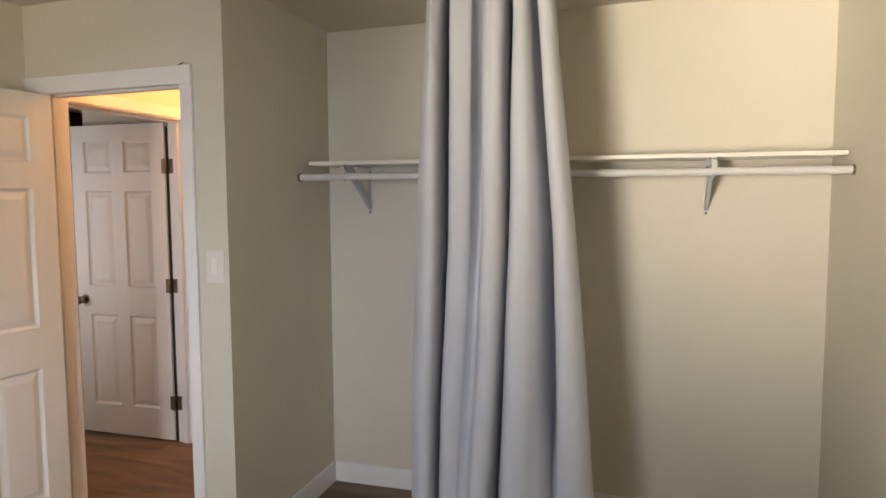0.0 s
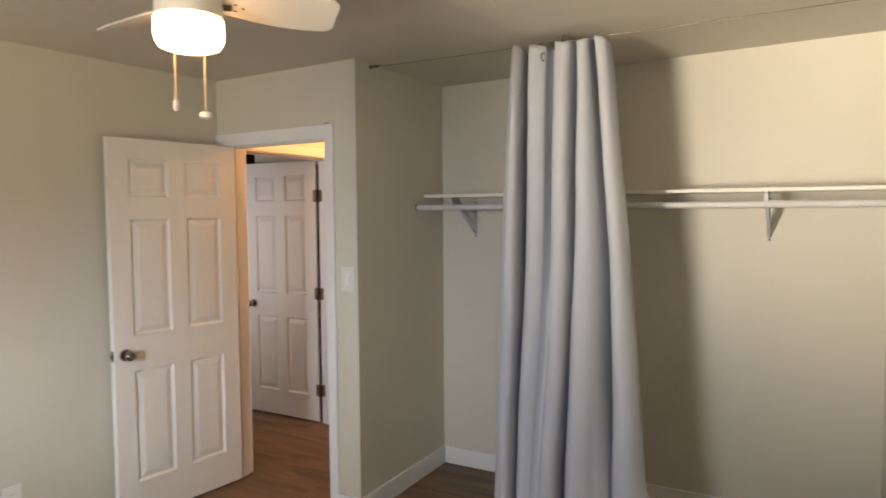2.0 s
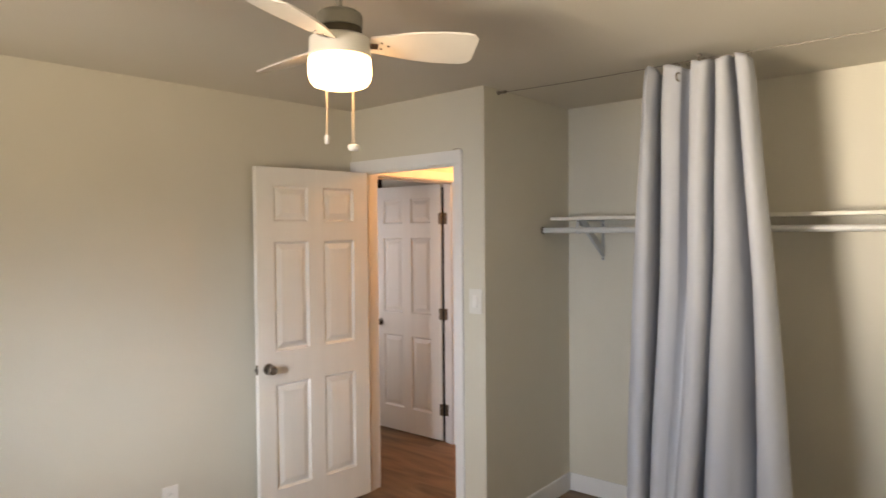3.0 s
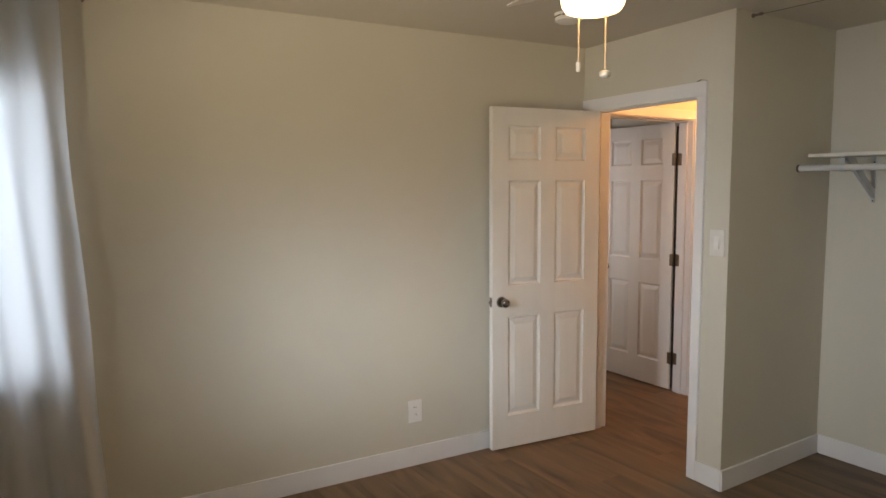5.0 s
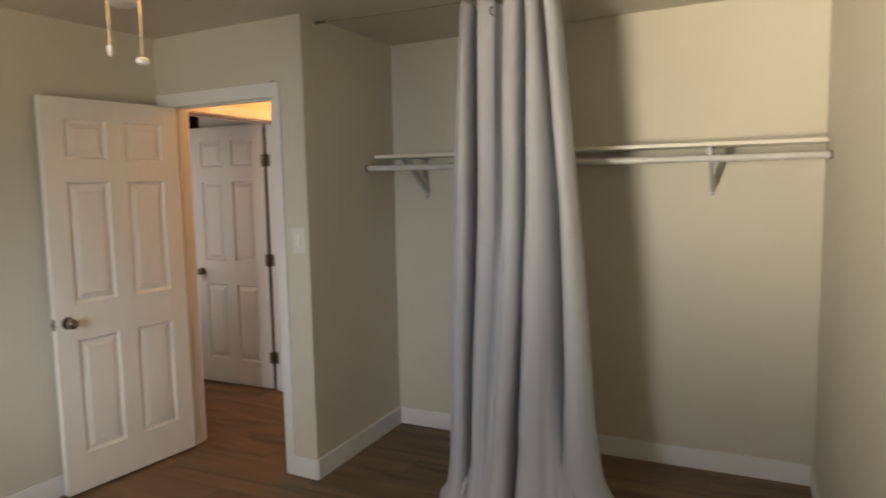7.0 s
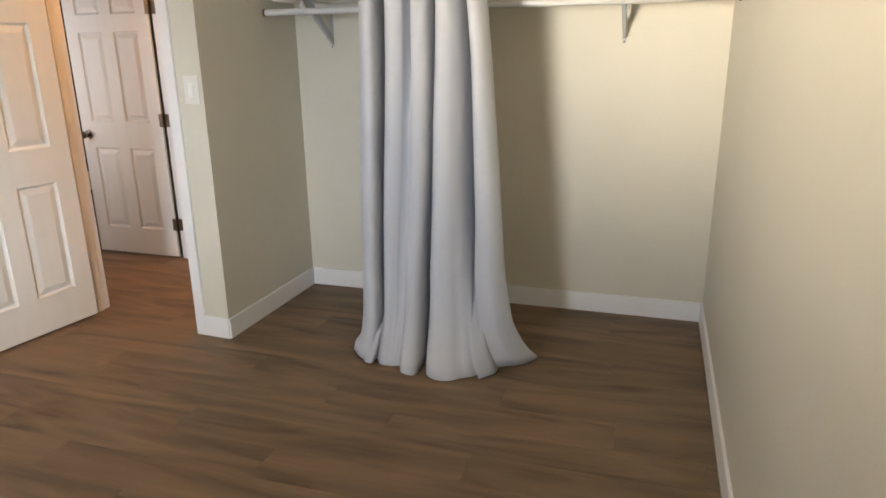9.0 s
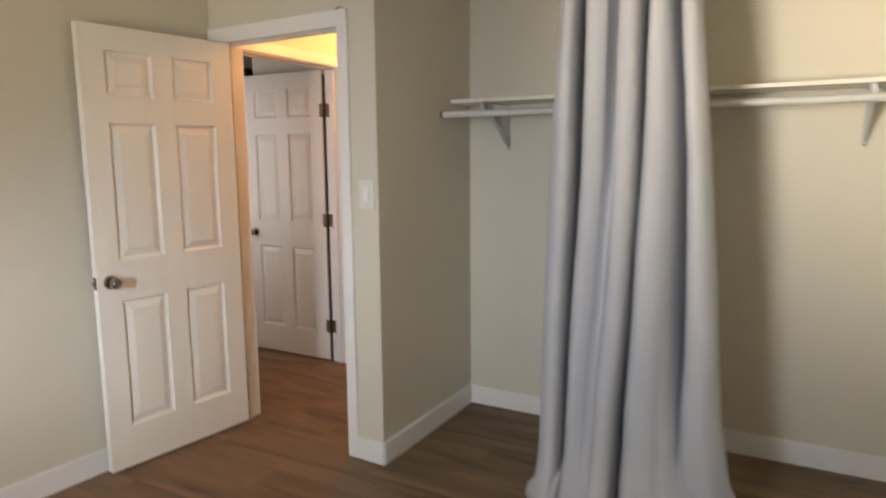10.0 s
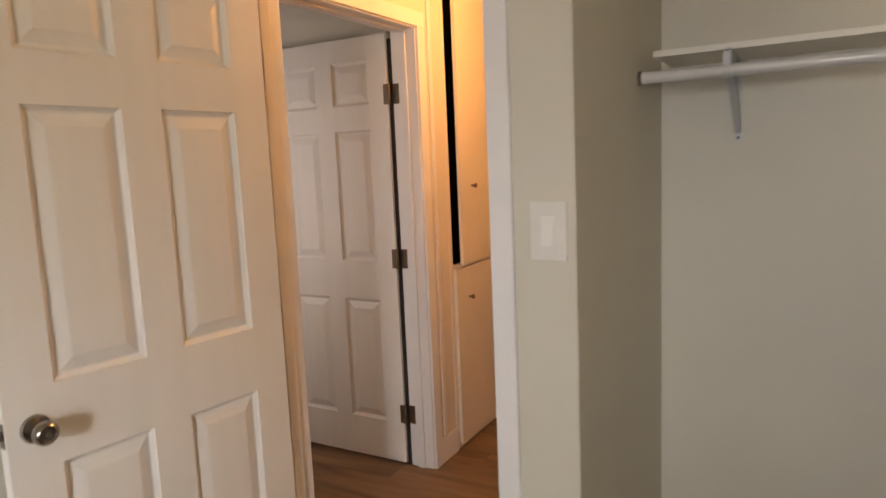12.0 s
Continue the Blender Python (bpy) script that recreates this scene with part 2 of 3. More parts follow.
structure("wall_closet_side", prism([(0, 0), (0, YC), (-0.11, YC), (-0.11, lean_xy(-0.11, 0.12)[1]), lean_xy(-0.195, 0.12), lean_xy(-0.195, 0)], -0.02, WT), WALL, "cream painted partition beside the open closet", "wall")
structure("wall_closet_back", box((-0.11, YC, -0.02), (XR, YC + 0.12, WT)), WALL, "cream painted back wall of the open closet", "wall")
structure("wall_east", box((XR, YB, -0.02), (XR + 0.12, YC + 0.12, WT)), WALL, "plain cream painted wall", "wall")
# side wall with its window
WY0, WY1, WZ0, WZ1 = -3.95, -2.93, 0.78, 2.05
bm = box((XL - 0.12, WY1, -0.02), (XL, 0, WT))
bm = box((XL - 0.12, YB - 0.3, -0.02), (XL, WY0, WT), 0, bm)
bm = box((XL - 0.12, WY0, -0.02), (XL, WY1, WZ0), 0, bm)
bm = box((XL - 0.12, WY0, WZ1), (XL, WY1, WT), 0, bm)
structure("wall_west", bm, WALL, "cream painted wall with an outlet and a window", "wall", LEAN)
# back wall with its window
BX0, BX1, BZ0, BZ1 = 0.15, 0.95, 0.8, 2.02
bm = box((-1.6, YB - 0.12, -0.02), (BX0, YB, WT))
bm = box((BX1, YB - 0.12, -0.02), (XR + 0.12, YB, WT), 0, bm)
bm = box((BX0, YB - 0.12, -0.02), (BX1, YB, BZ0), 0, bm)
bm = box((BX0, YB - 0.12, BZ1), (BX1, YB, WT), 0, bm)
structure("wall_south", bm, WALL, "cream painted wall with a window", "wall")
bm = bmesh.new()
rows = [[bm.verts.new((x, yy, z)) for x, z in ((-4.3, H), (0.0, H), (XR + 0.12, H + 0.034), (XR + 0.12, H + 0.2), (-4.3, H + 0.2))] for yy in (YB - 0.12, 3.4)]
for k in range(5):
    bm.faces.new((rows[0][k], rows[0][(k + 1) % 5], rows[1][(k + 1) % 5], rows[1][k]))
bm.faces.new(rows[0])
bm.faces.new(rows[1])
structure("ceiling", bm, CEIL, "warm white painted ceiling", "ceiling")
structure("floor", box((-4.3, YB - 0.12, -0.15), (XR + 0.12, 3.4, -0.0075)), DARK, "brown wood-look vinyl plank floor", "floor")
structure("ground", box((-300, -300, -0.6), (300, 300, -0.5)), GROUND, "dry sunlit ground outside", "ground")

# hall and the room across it
HX = -1.10
HY0, HY1 = 0.30, 1.165
bm = prism([lean_xy(-1.21, 0.12), (HX, lean_xy(-1.09, 0.12)[1]), (HX, HY0 - 0.02), (HX - 0.12, HY0 - 0.02)], -0.02, WT)
bm = box((HX - 0.12, HY0 - 0.02, 2.062), (HX, HY1 + 0.02, WT), 0, bm)
bm = box((HX - 0.12, HY1 + 0.02, -0.02), (HX, 1.40, WT), 0, bm)
bm = box((HX - 0.12, 1.95, -0.02), (HX, 3.2, WT), 0, bm)
bm = box((HX - 0.5, 1.36, -0.02), (HX - 0.4, 2.0, WT), 0, bm)
structure("wall_hall_west", bm, HALLW, "cream hall wall round a doorway and a built-in cupboard", "wall")
structure("wall_hall_east", box((-0.23, YC + 0.12, -0.02), (-0.11, 3.2, WT)), HALLW, "cream hall wall", "wall")
structure("wall_hall_end", box((-1.22, 3.2, -0.02), (-0.11, 3.32, WT)), HALLW, "cream wall at the hall's end", "wall")
FX0, FX1 = -2.95, -1.95
structure("wall_far_room_west", box((-4.2, 0.06, -0.02), (-4.08, 3.32, WT)), WALL, "grey-cream wall of the room across the hall", "wall")
bm = box((-4.08, 0.06, -0.02), (FX0, 0.18, WT))
bm = box((FX1, 0.06, -0.02), (-1.225, 0.18, WT), 0, bm)
bm = box((FX0, 0.06, -0.02), (FX1, 0.18, 0.8), 0, bm)
bm = box((FX0, 0.06, 2.0), (FX1, 0.18, WT), 0, bm)
structure("wall_far_room_south", bm, WALL, "grey-cream wall of the room across the hall, round an added window", "wall")
structure("wall_far_room_partition", box((-1.92, 1.205, -0.02), (-1.275, 1.32, WT)), WALL, "grey-cream wall stub behind the open door", "wall")
structure("wall_far_room_north", box((-4.08, 3.2, -0.02), (-1.22, 3.32, WT)), WALL, "grey-cream wall of the room across the hall", "wall")

# ---- trim ----


def casing(name, lo, hi, m=None, label="white painted door casing"):
    return structure(name, box(lo, hi, 0.003), TRIM, label, "trim", m)


# bedroom door frame: jambs and head through the wall, stops, casing on the room side
casing("door_jamb_left", (-1.013, -0.002, 0), (-0.997, 0.136, 2.05), LEAN, "white door jamb lit orange from the hall")
casing("door_jamb_right", (-0.215, -0.002, 0), (-0.195, 0.136, 2.05), LEAN, "white painted door jamb")
casing("door_jamb_head", (-1.013, -0.002, 2.05), (-0.195, 0.136, 2.062), LEAN, "white painted door head")
casing("door_stop_left", (-0.997, 0.045, 0), (-0.985, 0.085, 2.05), LEAN, "white painted door stop")
casing("door_stop_right", (-0.227, 0.045, 0), (-0.215, 0.08, 2.05), LEAN, "white painted door stop")
casing("door_stop_head", (-0.985, 0.045, 2.038), (-0.227, 0.085, 2.05), LEAN, "white painted door stop")
casing("door_casing_right", (-0.208, -0.014, 0), (-0.150, 0, 2.043), LEAN)
casing("door_casing_left", (-1.062, -0.014, 0), (-1.003, 0, 2.043), LEAN)
casing("door_casing_head", (-1.088, -0.015, 2.043), (-0.150, 0, 2.117), LEAN)
casing("door_casing_hall_left", (-1.075, 0.12, 0), (-1.013, 0.134, 2.043), LEAN)
casing("door_casing_hall_right", (-0.195, 0.12, 0), (-0.140, 0.134, 2.062), LEAN)
casing("door_casing_hall_head", (-1.075, 0.12, 2.062), (-0.150, 0.134, 2.106), LEAN)
# frame of the door across the hall
casing("hall_door_jamb_far", (HX - 0.125, HY1, 0), (HX + 0.002, HY1 + 0.02, 2.05))
casing("hall_door_jamb_near", (HX - 0.125, HY0 - 0.02, 0), (HX + 0.002, HY0, 2.05))
casing("hall_door_head", (HX - 0.125, HY0 - 0.02, 2.045), (HX + 0.002, HY1 + 0.02, 2.062))
casing("hall_door_stop_far", (HX - 0.085, HY1 - 0.011, 0), (HX - 0.045, HY1, 2.045))
casing("hall_door_stop_head", (HX - 0.085, HY0, 2.034), (HX - 0.045, HY1 - 0.011, 2.045))
casing("hall_door_casing_far", (HX, HY1 + 0.006, 0), (HX + 0.014, HY1 + 0.066, 2.052))
casing("hall_door_casing_head", (HX, HY0 - 0.066, 2.052), (HX + 0.015, HY1 + 0.066, 2.115))


def baseboard(lo, hi, m=None):
    return structure("baseboard", box(lo, hi, 0.003), TRIM, "white painted flat baseboard", "baseboard", m)


BH, BT = 0.111, 0.013
baseboard((XL, YB, 0), (XL + BT, -0.002, BH), LEAN)
baseboard((-0.150, -BT, 0), (0.006, 0, BH), LEAN)
baseboard((0, -0.006, 0), (BT, YC, BH))
baseboard((BT, YC - BT, 0), (XR - BT, YC, BH))
baseboard((XR - BT, YB, 0), (XR, YC, BH))
baseboard((-1.2, YB, 0), (XR - BT, YB + BT, BH))

# ---- windows ----


def window(name, w, h, m, label):
    """A sliding window in its opening: local x across, y outward, z up from the sill."""
    ob = thing(name, m, label, "window", kind="structure")
    f = 0.05
    for lo, hi in (((0, 0.02, 0), (w, 0.10, f)), ((0, 0.02, h - f), (w, 0.10, h)), ((0, 0.02, f), (f, 0.10, h - f)), ((w - f, 0.02, f), (w, 0.10, h - f)), ((w / 2 - 0.025, 0.03, f), (w / 2 + 0.025, 0.09, h - f))):
        part("window_frame", box(lo, hi, 0.004), TRIM, ob)
    for a, b in ((f, w / 2 - 0.025), (w / 2 + 0.025, w - f)):
        p = part("pane", box((a, 0.058, f), (b, 0.062, h - f)), GLASS, ob)
        p.visible_shadow = False
    part("window_sill", box((-0.04, -0.035, -0.025), (w + 0.04, 0.02, 0.0), 0.005), TRIM, ob)
    return ob


window("window_1", BX1 - BX0, BZ1 - BZ0, pose(BX1, YB, BZ0, 0, 0, 180), "white framed sliding window")
window("window_2", WY1 - WY0, WZ1 - WZ0, LEAN @ pose(XL, WY0, WZ0, 0, 0, 90), "white framed sliding window behind a white curtain")
# unseen window, added so that light reaches the open door across the hall
window("added_window", FX1 - FX0, 1.2, pose(FX1, 0.18, 0.8, 0, 0, 180), "unseen white framed window, added to light the open door across the hall")

# ---- doors ----


def door_leaf_meshes(w, h, t):
    """Body with six holes, and a raised panel for each: both sides. Local x across, front at y 0, z up."""
    xs = [(0.142 * w, 0.434 * w), (0.569 * w, 0.858 * w)]
    zs = [(0.198, 0.800), (0.988, 1.608), (1.725, 1.925)]
    bx = [0, xs[0][0], xs[0][1], xs[1][0], xs[1][1], w]
    bz = [0, zs[0][0], zs[0][1], zs[1][0], zs[1][1], zs[2][0], zs[2][1], h]
    body = bmesh.new()
    for i in range(5):
        for j in range(7):
            if i in (1, 3) and j in (1, 3, 5):
                continue
            for y in (0.0, t):
                body.faces.new([body.verts.new(p) for p in ((bx[i], y, bz[j]), (bx[i + 1], y, bz[j]), (bx[i + 1], y, bz[j + 1]), (bx[i], y, bz[j + 1]))])
    for a, b in (((0, 0), (w, 0)), ((w, 0), (w, h)), ((w, h), (0, h)), ((0, h), (0, 0))):
        body.faces.new([body.verts.new(p) for p in ((a[0], 0, a[1]), (b[0], 0, b[1]), (b[0], t, b[1]), (a[0], t, a[1]))])
    bmesh.ops.remove_doubles(body, verts=body.verts, dist=1e-5)
    panels = []
    steps = ((0.0, 0.0), (0.003, 0.006), (0.011, 0.012), (0.016, 0.0125), (0.019, 0.0115), (0.046, 0.003), (0.050, 0.0025))
    for x0, x1 in xs:
        for z0, z1 in zs:
            bm = bmesh.new()
            for y, s in ((0.0, 1), (t, -1)):
                last = None
                for inset, deep in steps:
                    loop = [bm.verts.new(p) for p in ((x0 + inset, y + s * deep, z0 + inset), (x1 - inset, y + s * deep, z0 + inset), (x1 - inset, y + s * deep, z1 - inset), (x0 + inset, y + s * deep, z1 - inset))]
                    if last:
                        for k in range(4):
                            bm.faces.new((last[k], last[(k + 1) % 4], loop[(k + 1) % 4], loop[k]))
                    last = loop
                bm.faces.new(last)
            panels.append(bm)
    return body, panels


def knob(parent, x, z, y, side):
    """A round knob on its rose; side -1 stands out to -y."""
    turn = Matrix.Translation((x, y, z)) @ (pose(0, 0, 0, 90) if side < 0 else pose(0, 0, 0, -90))
    k = part("knob", lathe([(0.012, 0.006), (0.011, 0.026), (0.017, 0.030), (0.0245, 0.038), (0.0275, 0.047), (0.0265, 0.056), (0.0225, 0.0625), (0.0185, 0.0655), (0.0165, 0.0652), (0.0145, 0.0625), (0, 0.062)], 32, turn), NICKEL, parent, "satin nickel round knob", True)
    part("privacy_button", lathe([(0.0, 0.0665), (0.0045, 0.0665), (0.0055, 0.0655), (0.0055, 0.062), (0, 0.062)], 16, turn), BRONZE, k, "dark push button", True)
    part("rose", lathe([(0.0, 0.0), (0.0325, 0.0), (0.0325, 0.003), (0.029, 0.008), (0.012, 0.009), (0, 0.009)], 32, turn), NICKEL, k, "", True)


def hinge(parent, z, x, y):
    """A butt hinge's knuckle at x, y; its leaves hang on it."""
    hg = part("hinge", lathe([(0.0, -0.047), (0.004, -0.047), (0.0062, -0.044), (0.0062, 0.044), (0.004, 0.047), (0, 0.047)], 14, Matrix.Translation((x, y, z))), BRONZE, parent, "dark bronze butt hinge", True)
    return hg


def panel_door(name, w, m, label):
    h, t = 2.03, 0.035
    ob = thing(name, m, label, "door")
    body, panels = door_leaf_meshes(w, h, t)
    part("leaf", body, DOORW, ob)
    for bm in panels:
        part("panel", bm, DOORW, ob)
    return ob


door = panel_door("panel_door", 0.765, pose(-1.05, -0.69, 0.012, 0, 0, 82.8), "white six-panel bedroom door standing open by the wall")
knob(door, 0.060, 0.896, 0.0, -1)
part("rose", lathe([(0, 0), (0.0325, 0), (0.0325, 0.003), (0.027, 0.008), (0, 0.009)], 28, Matrix.Translation((0.060, 0.035, 0.896)) @ pose(0, 0, 0, -90)), NICKEL, door)
latch = part("latch_plate", box((-0.0015, 0.0055, 0.868), (0.001, 0.0295, 0.924), 0.0006), NICKEL, door, "nickel latch plate on the door's edge")
part("latch_bolt", box((-0.012, 0.010, 0.887), (-0.001, 0.024, 0.905), 0.002), NICKEL, latch)
for z in (0.25, 1.0, 1.76):
    hg = hinge(door, z, 0.770, 0.036)
    part("hinge_leaf", box((0.7645, 0.003, z - 0.044), (0.7665, 0.034, z + 0.044)), BRONZE, hg)
    leaf = box((-0.9975, 0.004, z - 0.032), (-0.9950, 0.043, z + 0.056))
    leaf.transform(door.matrix_basis.inverted() @ LEAN)
    part("hinge_leaf", leaf, BRONZE, hg)

hall_door = panel_door("panel_door", 0.725, pose(-1.972, 1.15, 0.012), "white six-panel door standing open into the room across the hall")
knob(hall_door, 0.062, 0.896, 0.0, -1)
for z in (0.246, 1.005, 1.76):
    hg = hinge(hall_door, z, 0.738, -0.006)
    part("hinge_leaf", box((0.705, -0.0025, z - 0.045), (0.732, 0.0005, z + 0.045), 0.001), BRONZE, hg)
    part("hinge_leaf", box((0.748, 0.0115, z - 0.045), (0.780, 0.0145, z + 0.045), 0.001), BRONZE, hg)
# near-black strip paints the shade of the hinge gap; no seal is there
part("hinge_gap_shade", box((0.7255, 0.014, 0.004), (0.7435, 0.030, 2.005), 0.002), DARK, hall_door, "near-black strip standing in for the shade in the gap by the hinges")

# ---- switch and outlet ----


def light_switch():
    ob = thing("light_switch", LEAN @ pose(-0.064, 0, 1.293), "white rocker light switch on the wall by the doorway", "switch")
    part("cover_plate", box((-0.044, -0.006, -0.067), (0.044, 0, 0.067), 0.003), PLATE, ob)
    bm = box((-0.0165, -0.0075, -0.034), (0.0165, -0.004, 0.034), 0.001)
    part("rocker_frame", bm, PLASTIC, ob)
    part("rocker", bmesh_rocker(), PLASTIC, ob)


def bmesh_rocker():
    bm = bmesh.new()
    pts = [(-0.0125, -0.031), (-0.0125, 0.0), (-0.0085, 0.031)]
    rows = [[bm.verts.new((x, y, z)) for x in (-0.0145, 0.0145)] for y, z in pts]
    back = [[bm.verts.new((x, -0.006, z)) for x in (-0.0145, 0.0145)] for _, z in pts]
    for a in range(2):
        bm.faces.new((rows[a][0], rows[a][1], rows[a + 1][1], rows[a + 1][0]))
        for q in range(2):
            bm.faces.new((rows[a][q], rows[a + 1][q], back[a + 1][q], back[a][q]))
    for a in (0, 2):
        bm.faces.new((rows[a][0], rows[a][1], back[a][1], back[a][0]))
    return bm


light_switch()


def wall_outlet():
    ob = thing("wall_outlet", LEAN @ pose(XL, -1.225, 0.317, 0, 0, 90), "white duplex outlet low on the wall", "outlet")
    part("cover_plate", box((-0.042, -0.006, -0.064), (0.042, 0, 0.064), 0.003), PLASTIC, ob)
    for z in (-0.021, 0.021):
        s = part("socket", box((-0.017, -0.0085, z - 0.0145), (0.017, -0.005, z + 0.0145), 0.003), PLASTIC, ob)
        for x in (-0.0065, 0.0065):
            part("slot", box((x - 0.001, -0.0089, z - 0.002), (x + 0.001, -0.0084, z + 0.007)), DARK, s)
    part("screw", lathe([(0, 0), (0.003, 0), (0.003, 0.001), (0, 0.0014)], 12, pose(0, -0.006, 0, 90)), PLASTIC, ob)


wall_outlet()

# ---- closet: shelf, rod, brackets ----
tagged(part("closet_shelf", box((0.033, 0.634, 1.732), (2.388, YC, 1.750), 0.0025), SHELFW), "long white shelf board across the closet", "shelf")
rod = thing("closet_rod", pose(0, 0.600, 1.672), "white metal clothes rod below the closet shelf", "clothes rod")
part("tube", rod_between((0.004, 0, 0), (XR - 0.004, 0, 0), 0.0165, 24), RODW, rod, "", True)
for x, s in ((0.0, 1), (XR, -1)):
    part("end_cup", lathe([(0.0, 0), (0.021, 0), (0.021, 0.008), (0.0172, 0.010), (0.0172, 0.004), (0, 0.004)], 24, pose(x, 0, 0, 0, 90 * s)), NICKEL, rod, "dark metal end cup", True)


def bracket(x):
    ob = thing("shelf_bracket", pose(x, YC, 1.732), "pale grey steel shelf and rod bracket screwed to the wall", "bracket", "closet brackets")
    part("wall_leg", box((-0.0095, -0.006, -0.248), (0.0095, 0, -0.002), 0.002), BRACKET, ob)
    part("arm", box((-0.0095, -0.335, -0.006), (0.0095, -0.006, 0), 0.002), BRACKET, ob)
    bm = bmesh.new()
    prof = [(-0.004, -0.226), (-0.004, -0.180), (-0.240, -0.006), (-0.300, -0.006), (-0.300, -0.022)]
    for s in (-0.009, 0.007):
        a = [bm.verts.new((s, y, z)) for y, z in prof]
        b = [bm.verts.new((s + 0.002, y, z)) for y, z in prof]
        bm.faces.new(a)
        bm.faces.new(b[::-1])
        for k in range(5):
            bm.faces.new((a[k], a[(k + 1) % 5], b[(k + 1) % 5], b[k]))
    a = [bm.verts.new((-0.009, y, z)) for y, z in (prof[0], prof[4])]
    b = [bm.verts.new((0.009, y, z)) for y, z in (prof[0], prof[4])]
    bm.faces.new((a[0], b[0], b[1], a[1]))
    part("brace", bm, BRACKET, ob)
    hook = part("rod_hook", box((-0.0095, -0.338, -0.050), (0.0095, -0.333, -0.010), 0.0015), BRACKET, ob)
    cup = bmesh.new()
    rows = []
    for k in range(9):
        ang = radians(180 + 180 * k / 8)
        rows.append([cup.verts.new((x2, -0.326 + r * math.cos(ang), -0.060 + r * math.sin(ang))) for x2 in (-0.0095, 0.0095) for r in (0.0172, 0.0202)])
    for p, q in zip(rows, rows[1:]):
        for i, j in ((0, 1), (1, 3), (3, 2), (2, 0)):
            cup.faces.new((p[i], p[j], q[j], q[i]))
    part("rod_cup", cup, BRACKET, hook)
    # near-black block paints the shade between shelf and hook
    part("hook_gap_shade", box((-0.006, -0.334, -0.011), (0.006, -0.326, -0.001), 0.001), DARK, ob, "near-black block standing in for the shade between shelf and rod hook")
    for z in (-0.238, -0.03):
        part("screw", lathe([(0, 0), (0.0045, 0), (0.004, 0.002), (0, 0.0025)], 12, pose(0, -0.006, z, 90)), DARK, ob, "dark screw head")
    return ob


for x in (0.237, 1.896):
    bracket(x)

# ---- closet curtain on its cable ----
CY = 0.135
cable = thing("curtain_cable", pose(0, CY, 2.421), "thin steel curtain cable strung across the closet", "cable")
bm = None
pts = [(0.05 + (XR - 0.1) * k / 40) for k in range(41)]


def cable_z(x):
    a, b = (0.05, 1.07) if x < 1.07 else (1.07, XR - 0.05)
    u = (x - a) / (b - a)
    return 0.006 * (x - 0.05) / XR - 0.010 * 4 * u * (1 - u) * 0.5


for a, b in zip(pts, pts[1:]):
    bm = rod_between((a, 0, cable_z(a)), (b, 0, cable_z(b)), 0.0017, 8, bm)
part("wire", bm, WIRE, cable, "", True)
for x, s in ((0.0, 1), (XR, -1)):
    e = part("end_fitting", lathe([(0, 0), (0.011, 0), (0.011, 0.006), (0.0065, 0.008), (0.0065, 0.034), (0.008, 0.036), (0.008, 0.05), (0.003, 0.056), (0, 0.056)], 16, pose(x, 0, cable_z(x), 0, 90 * s)), WIRE, cable, "", True)
part("ceiling_post", lathe([(0, -0.012), (0.006, -0.012), (0.0065, 0.004), (0.005, 0.006), (0.005, 0.012), (0.013, 0.014), (0.013, 0.021), (0, 0.021)], 16, pose(1.07, 0, cable_z(1.07))), WIRE, cable, "", True)

# folds across the curtain: place across (0 to 1) and depth (towards the room is negative)
FOLDS = [(0.03, 0.07), (0.0, 0.03), (0.0, -0.02), (0.03, -0.05), (0.075, -0.075), (0.115, -0.08), (0.143, -0.066), (0.153, -0.02), (0.152, 0.06), (0.146, 0.15), (0.10, 0.24), (0.13, 0.30), (0.188, 0.27), (0.194, 0.14), (0.190, 0.06), (0.194, 0.015), (0.212, -0.03), (0.245, -0.05), (0.29, -0.052), (0.335, -0.036), (0.358, -0.012), (0.380, 0.0), (0.405, -0.006), (0.425, -0.035), (0.450, -0.085), (0.49, -0.10), (0.53, -0.098), (0.560, -0.075), (0.570, -0.02), (0.571, 0.06), (0.562, 0.15), (0.51, 0.24), (0.54, 0.30), (0.602, 0.27), (0.604, 0.14), (0.598, 0.06), (0.600, 0.0), (0.616, -0.052), (0.655, -0.078), (0.72, -0.074), (0.765, -0.045), (0.800, 0.0), (0.832, 0.08), (0.836, 0.17), (0.880, 0.16), (0.886, 0.05), (0.874, -0.02), (0.885, -0.055), (0.925, -0.072), (0.97, -0.055), (1.0, -0.005), (0.99, 0.045)]
# where the fold edges lie across the width at mid height, at the hem and at the top
EDGES = [(0.0, 0.0, 0.0), (0.158, 0.125, 0.10), (0.192, 0.140, 0.16), (0.41, 0.30, 0.45), (0.57, 0.425, 0.65), (0.594, 0.440, 0.68), (0.875, 0.80, 0.88), (1.0, 1.0, 1.0)]


def moved(u, z):
    for (a, lo_a, hi_a), (b, lo_b, hi_b) in zip(EDGES, EDGES[1:]):
        if u <= b or b == 1.0:
            f = (u - a) / (b - a)
            low, high = lo_a + (lo_b - lo_a) * f, hi_a + (hi_b - hi_a) * f
            if z < 1.4:
                k = min(1, (1.4 - z) / 1.3)
                return u + (low - u) * k
            k = (z - 1.4) / 1.0
            return u + (high - u) * k


